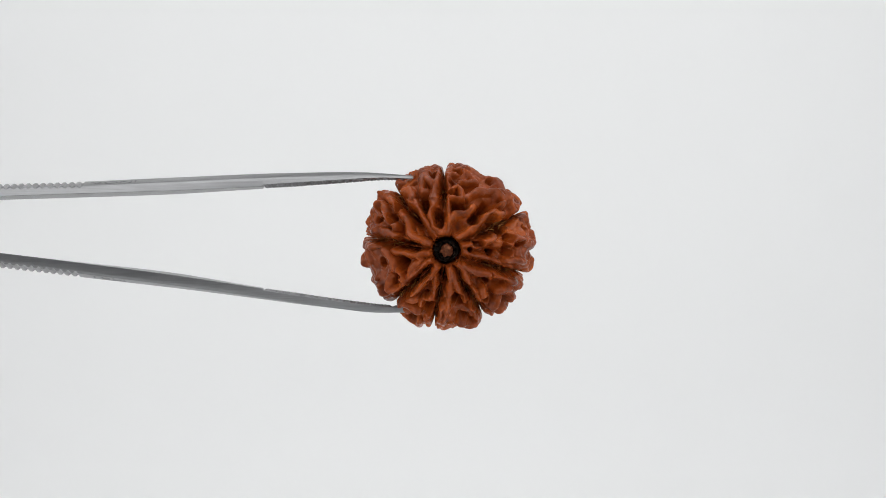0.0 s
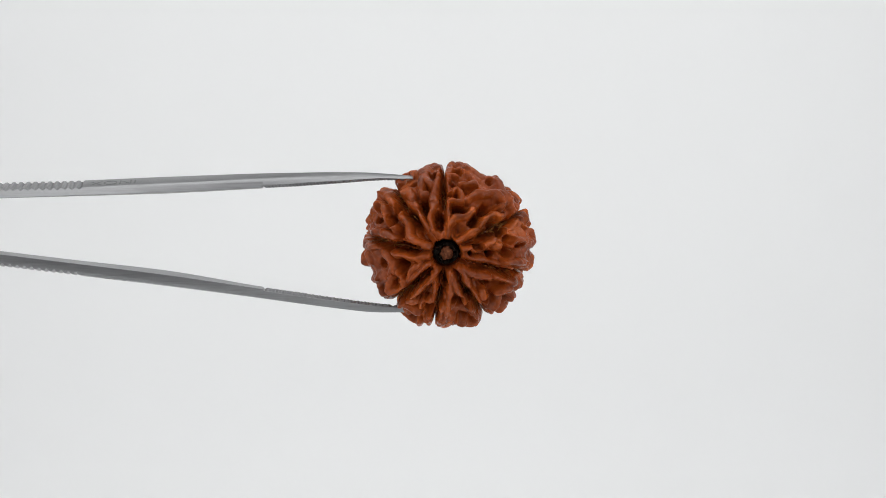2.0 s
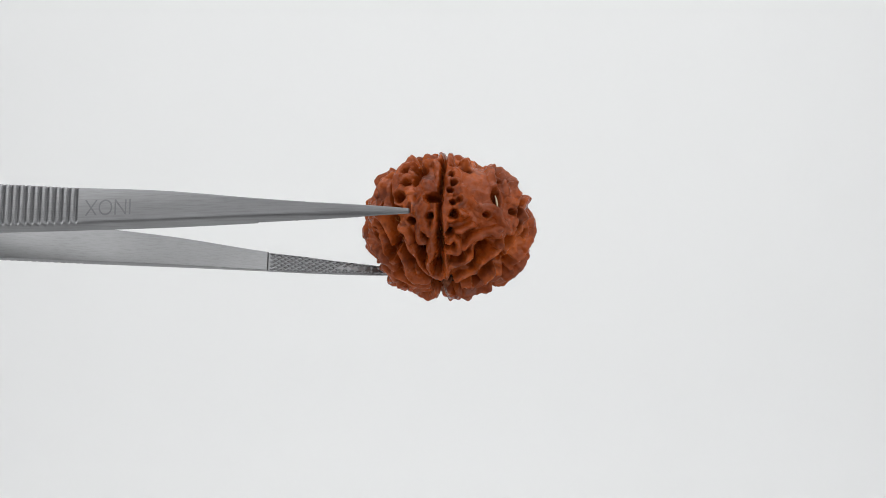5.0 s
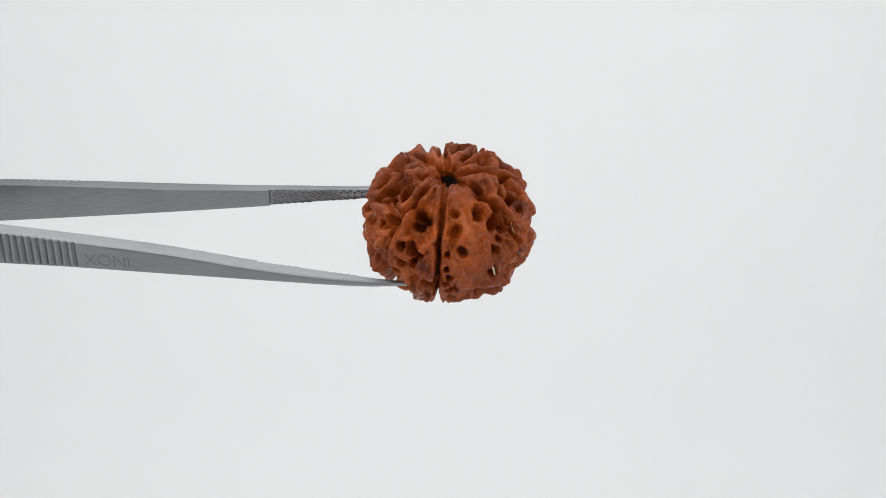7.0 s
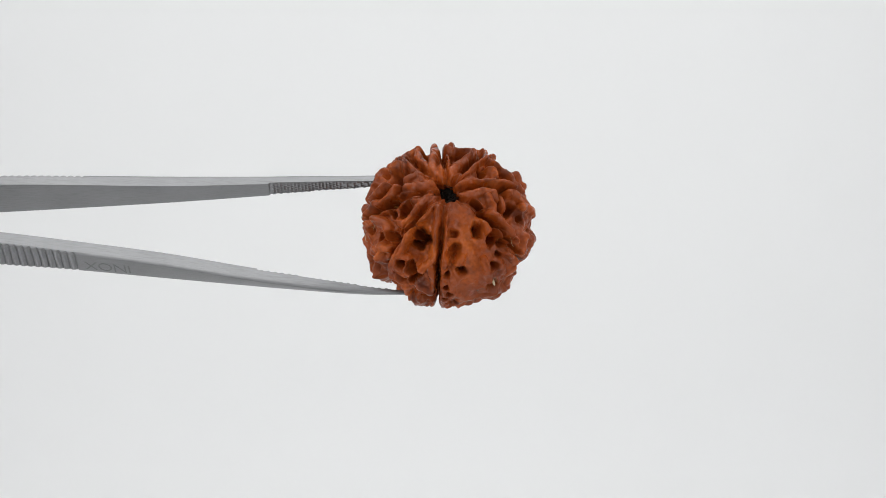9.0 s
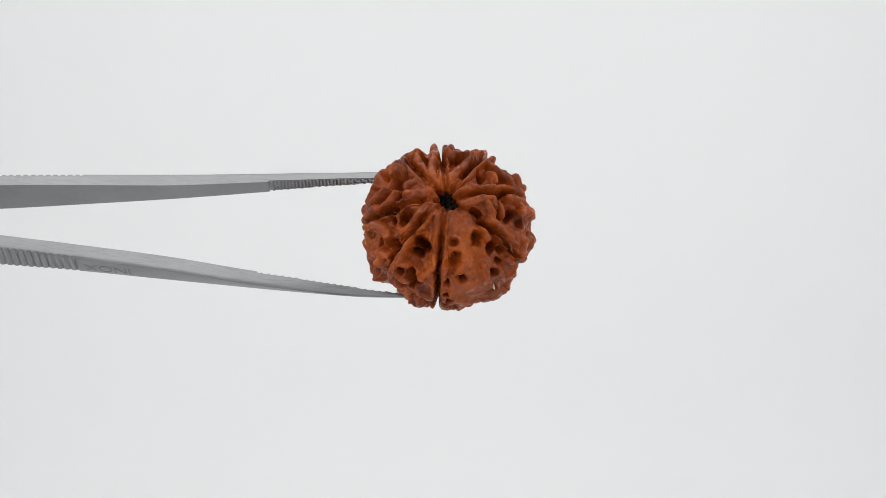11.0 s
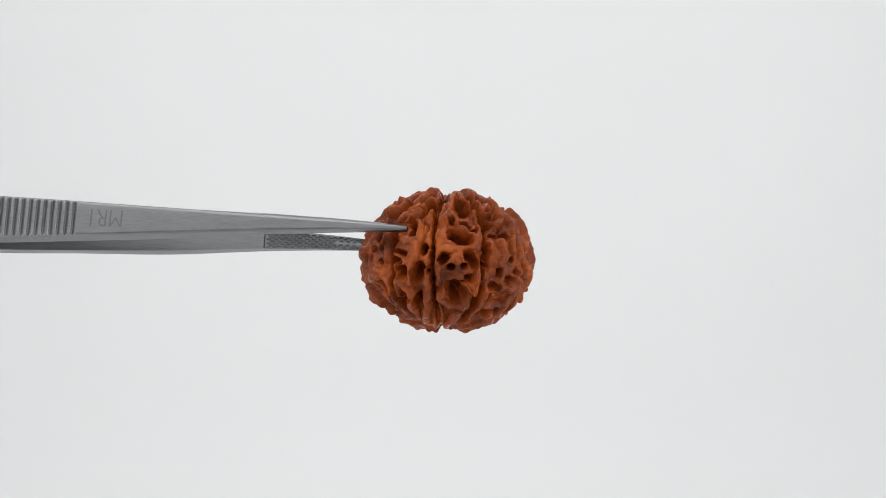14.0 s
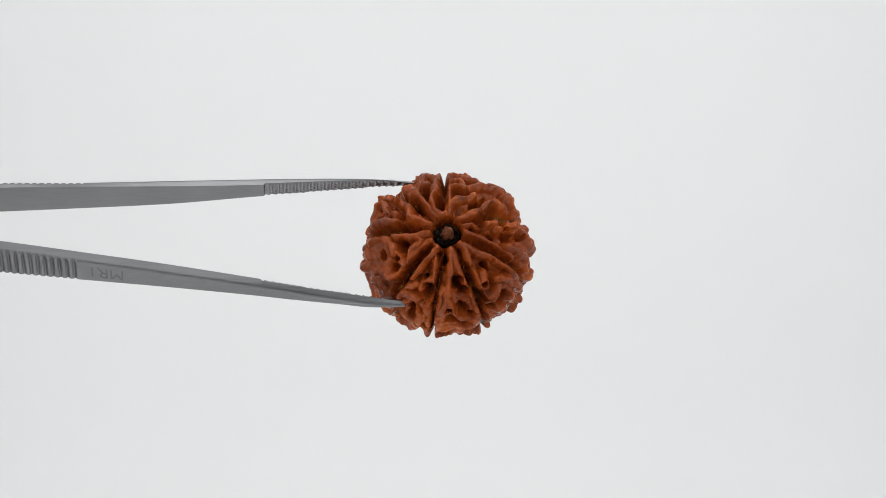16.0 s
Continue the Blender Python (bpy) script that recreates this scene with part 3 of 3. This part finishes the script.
def smooth_interp(x, stations, col):
    """Catmull-Rom through the stations."""
    xs = [s[0] for s in stations]
    i = min(max(int(np.searchsorted(xs, x)) - 1, 0), len(xs) - 2)
    p = [stations[min(max(i + k, 0), len(xs) - 1)] for k in (-1, 0, 1, 2)]
    h = p[2][0] - p[1][0]
    t = (x - p[1][0]) / h
    m1 = (p[2][col] - p[0][col]) / max(p[2][0] - p[0][0], 1e-6) * h
    m2 = (p[3][col] - p[1][col]) / max(p[3][0] - p[1][0], 1e-6) * h
    return (2 * t ** 3 - 3 * t ** 2 + 1) * p[1][col] + (t ** 3 - 2 * t ** 2 + t) * m1 + (-2 * t ** 3 + 3 * t ** 2) * p[2][col] + (t ** 3 - t ** 2) * m2


def arm_section(stations, x):
    return [smooth_interp(x, stations, c) for c in range(1, 9)]


def jaw_recess(stations, x):
    """How far the jaw's inner face lies back where it is knurled."""
    return 0.22 * min(1.0, (stations[-1][0] - x) / 4.0) if x > PAD_FROM else 0.0


def round_corner(inner, corner, across, out, cut):
    """Points from the inner edge of a side round its outer corner: a flat side, then a soft worn edge."""
    k, i, o = Vector(corner), Vector(inner), Vector(across)
    side, top = i - k, o - k
    start = k + side * min(0.55, 0.5 / max(side.length, 1e-6))
    end = k + top * min(0.24, 0.42 / max(top.length, 1e-6))
    pts = [inner, tuple(start)]
    for t in (0.25, 0.5, 0.75, 1.0):
        v = start * (1 - t) ** 2 + k * 2 * t * (1 - t) + end * t * t
        pts.append((v.x, v.y - out * cut * t))
    return pts


def make_arm(name, stations, out, first, parent, label):
    """One blade: a bevelled bar lofted along its stations, grooved outside, stepped inside where the jaw begins."""
    grooves = [first + g for g in GROOVES]
    xs = {x for x in np.round(np.arange(stations[0][0], stations[-1][0], 0.8), 3) if min(abs(x - g) for g in grooves) > 0.52}
    xs |= {stations[-1][0] - 0.18, stations[-1][0]}
    for g in grooves:
        xs |= {round(g + o, 3) for o in (-0.36, -0.24, -0.13, 0.0, 0.13, 0.24, 0.36)}
    xs |= {PAD_FROM - 0.02, PAD_FROM + 0.15}
    bm = bmesh.new()
    rings = []
    for x in sorted(xs):
        yi1, yi2, yo1, yo2, zi1, zi2, zo1, zo2 = arm_section(stations, x)
        yi1, yi2 = yi1 + out * jaw_recess(stations, x), yi2 + out * jaw_recess(stations, x)
        cut = max(0.34 * (1 - smooth(0.04, 0.34, abs(x - g))) for g in grooves)
        if x == stations[-1][0]:          # the rounded end of the tip
            zm, ym = 0.25 * (zi1 + zi2 + zo1 + zo2), 0.25 * (yi1 + yi2 + yo1 + yo2)
            zi1, zi2, zo1, zo2 = [zm + 0.8 * (z - zm) for z in (zi1, zi2, zo1, zo2)]
            yi1, yi2, yo1, yo2 = [ym + 0.75 * (y - ym) for y in (yi1, yi2, yo1, yo2)]
        pts = [(zi1 + 0.05, yi1), (zi2 - 0.05, yi2)]
        pts += round_corner((zi2, yi2 + out * 0.05), (zo2, yo2), (zo1, yo1), out, cut)
        pts += round_corner((zi1, yi1 + out * 0.05), (zo1, yo1), (zo2, yo2), out, cut)[::-1]
        rings.append([bm.verts.new((x / 1000, z / 1000, -y / 1000)) for z, y in pts])
    n = len(rings[0])
    for r0, r1 in zip(rings, rings[1:]):
        for k in range(n):
            bm.faces.new((r0[k], r0[(k + 1) % n], r1[(k + 1) % n], r1[k]))
    bm.faces.new(rings[0])
    bm.faces.new(rings[-1][::-1])
    bmesh.ops.recalc_face_normals(bm, faces=bm.faces[:])
    for f in bm.faces:
        f.smooth = True
    ob = part(name, bm, STEEL, parent, label)
    ob.data.set_sharp_from_angle(angle=radians(30))
    return ob


def make_pad(stations, out, parent):
    """The knurled inside of the jaw: a lattice of small diamond points with a slot towards the tip."""
    bm = bmesh.new()
    px, pz = 0.98, 0.66
    row, x = 0, PAD_FROM + 0.62
    while x < stations[-1][0] - 0.5:
        yi1, yi2, _, _, a, b, _, _ = arm_section(stations, x)
        mid = 0.5 * (a + b)
        for k in range(-5, 6):
            z = mid + (k + 0.5 * (row % 2)) * pz
            lo, hi = max(a + 0.03, z - 0.30), min(b - 0.03, z + 0.30)
            if hi - lo < 0.16 or (x > -15 and abs(z - mid) < 0.2 and b - a > 0.8):
                continue
            zc = 0.5 * (lo + hi)
            base = yi1 + (yi2 - yi1) * (zc - a) / (b - a) + out * (jaw_recess(stations, x) + 0.02)
            ring = ((-0.45, zc), (0, lo), (0.45, zc), (0, hi))
            corners = [bm.verts.new(((x + dx) / 1000, zz / 1000, -base / 1000)) for dx, zz in ring]
            top = [bm.verts.new(((x + dx * 0.3) / 1000, (zc + (zz - zc) * 0.3) / 1000, -(base - out * 0.22) / 1000)) for dx, zz in ring]
            bm.faces.new(top)
            for i in range(4):
                bm.faces.new((corners[i], corners[(i + 1) % 4], top[(i + 1) % 4], top[i]))
        x += px / 2
        row += 1
    bmesh.ops.recalc_face_normals(bm, faces=bm.faces[:])
    return part("knurled_grip", bm, STEEL_CUT, parent, "cross-cut knurled steel jaw face")


def make_letters(text, size, x, z, up, stations, parent):
    """Stamped letters that read from the tip's side towards the grip."""
    curve = bpy.data.curves.new("stamp", "FONT")
    curve.body, curve.size, curve.extrude, curve.offset = text, size, 0.000012, -0.000025
    curve.align_x, curve.align_y, curve.space_character = "CENTER", "CENTER", 0.95
    tmp = new("stamp_curve", curve)
    me = bpy.data.meshes.new_from_object(tmp.evaluated_get(bpy.context.evaluated_depsgraph_get()))
    bpy.data.objects.remove(tmp)
    me.transform(Matrix.Diagonal((0.94, 1.2, 1, 1)))      # tall narrow letters
    me.materials.clear()
    me.materials.append(ENGRAVED)
    ob = new("stamped_text", me)
    ob.parent = parent

    def face(xx, zz):
        """A place on the outer face."""
        _, _, yo1, yo2, _, _, zo1, zo2 = arm_section(stations, xx)
        return Vector((xx, zz, -(yo1 + (yo2 - yo1) * (zz - zo1) / (zo2 - zo1))))

    ax = (face(x - 3, z) - face(x + 3, z)).normalized()
    ay = face(x, z + up) - face(x, z)
    ay = (ay - ax * ay.dot(ax)).normalized()
    az = ax.cross(ay)
    at = face(x, z) / 1000 + az * 0.00002
    ob.matrix_local = Matrix.Translation(at) @ Matrix((ax, ay, az)).transposed().to_4x4()
    return tagged(ob, f"stamped letters {text} in the steel")


tweezers = tagged(new("tweezers"), "satin stainless steel tweezers with grooved grips holding the bead", "tweezers")
arm_a = make_arm("arm", ARM_A, -1, -51.05, tweezers, "tapered satin steel blade with cross grooves")
arm_b = make_arm("arm", ARM_B, 1, -51.65, tweezers, "tapered satin steel blade with cross grooves")
make_pad(ARM_A, -1, arm_a)
make_pad(ARM_B, 1, arm_b)
make_letters("INOX", 0.0029, -46.4, 1.3, -1, ARM_A, arm_a)
make_letters("MR1", 0.0031, -47.2, 1.25, 1, ARM_B, arm_b)


def motions():
    rows = [(k / 10, turned(k / 10)) for k in range(161)]
    walk(bead, rows)
    walk(tweezers, rows)


motions()
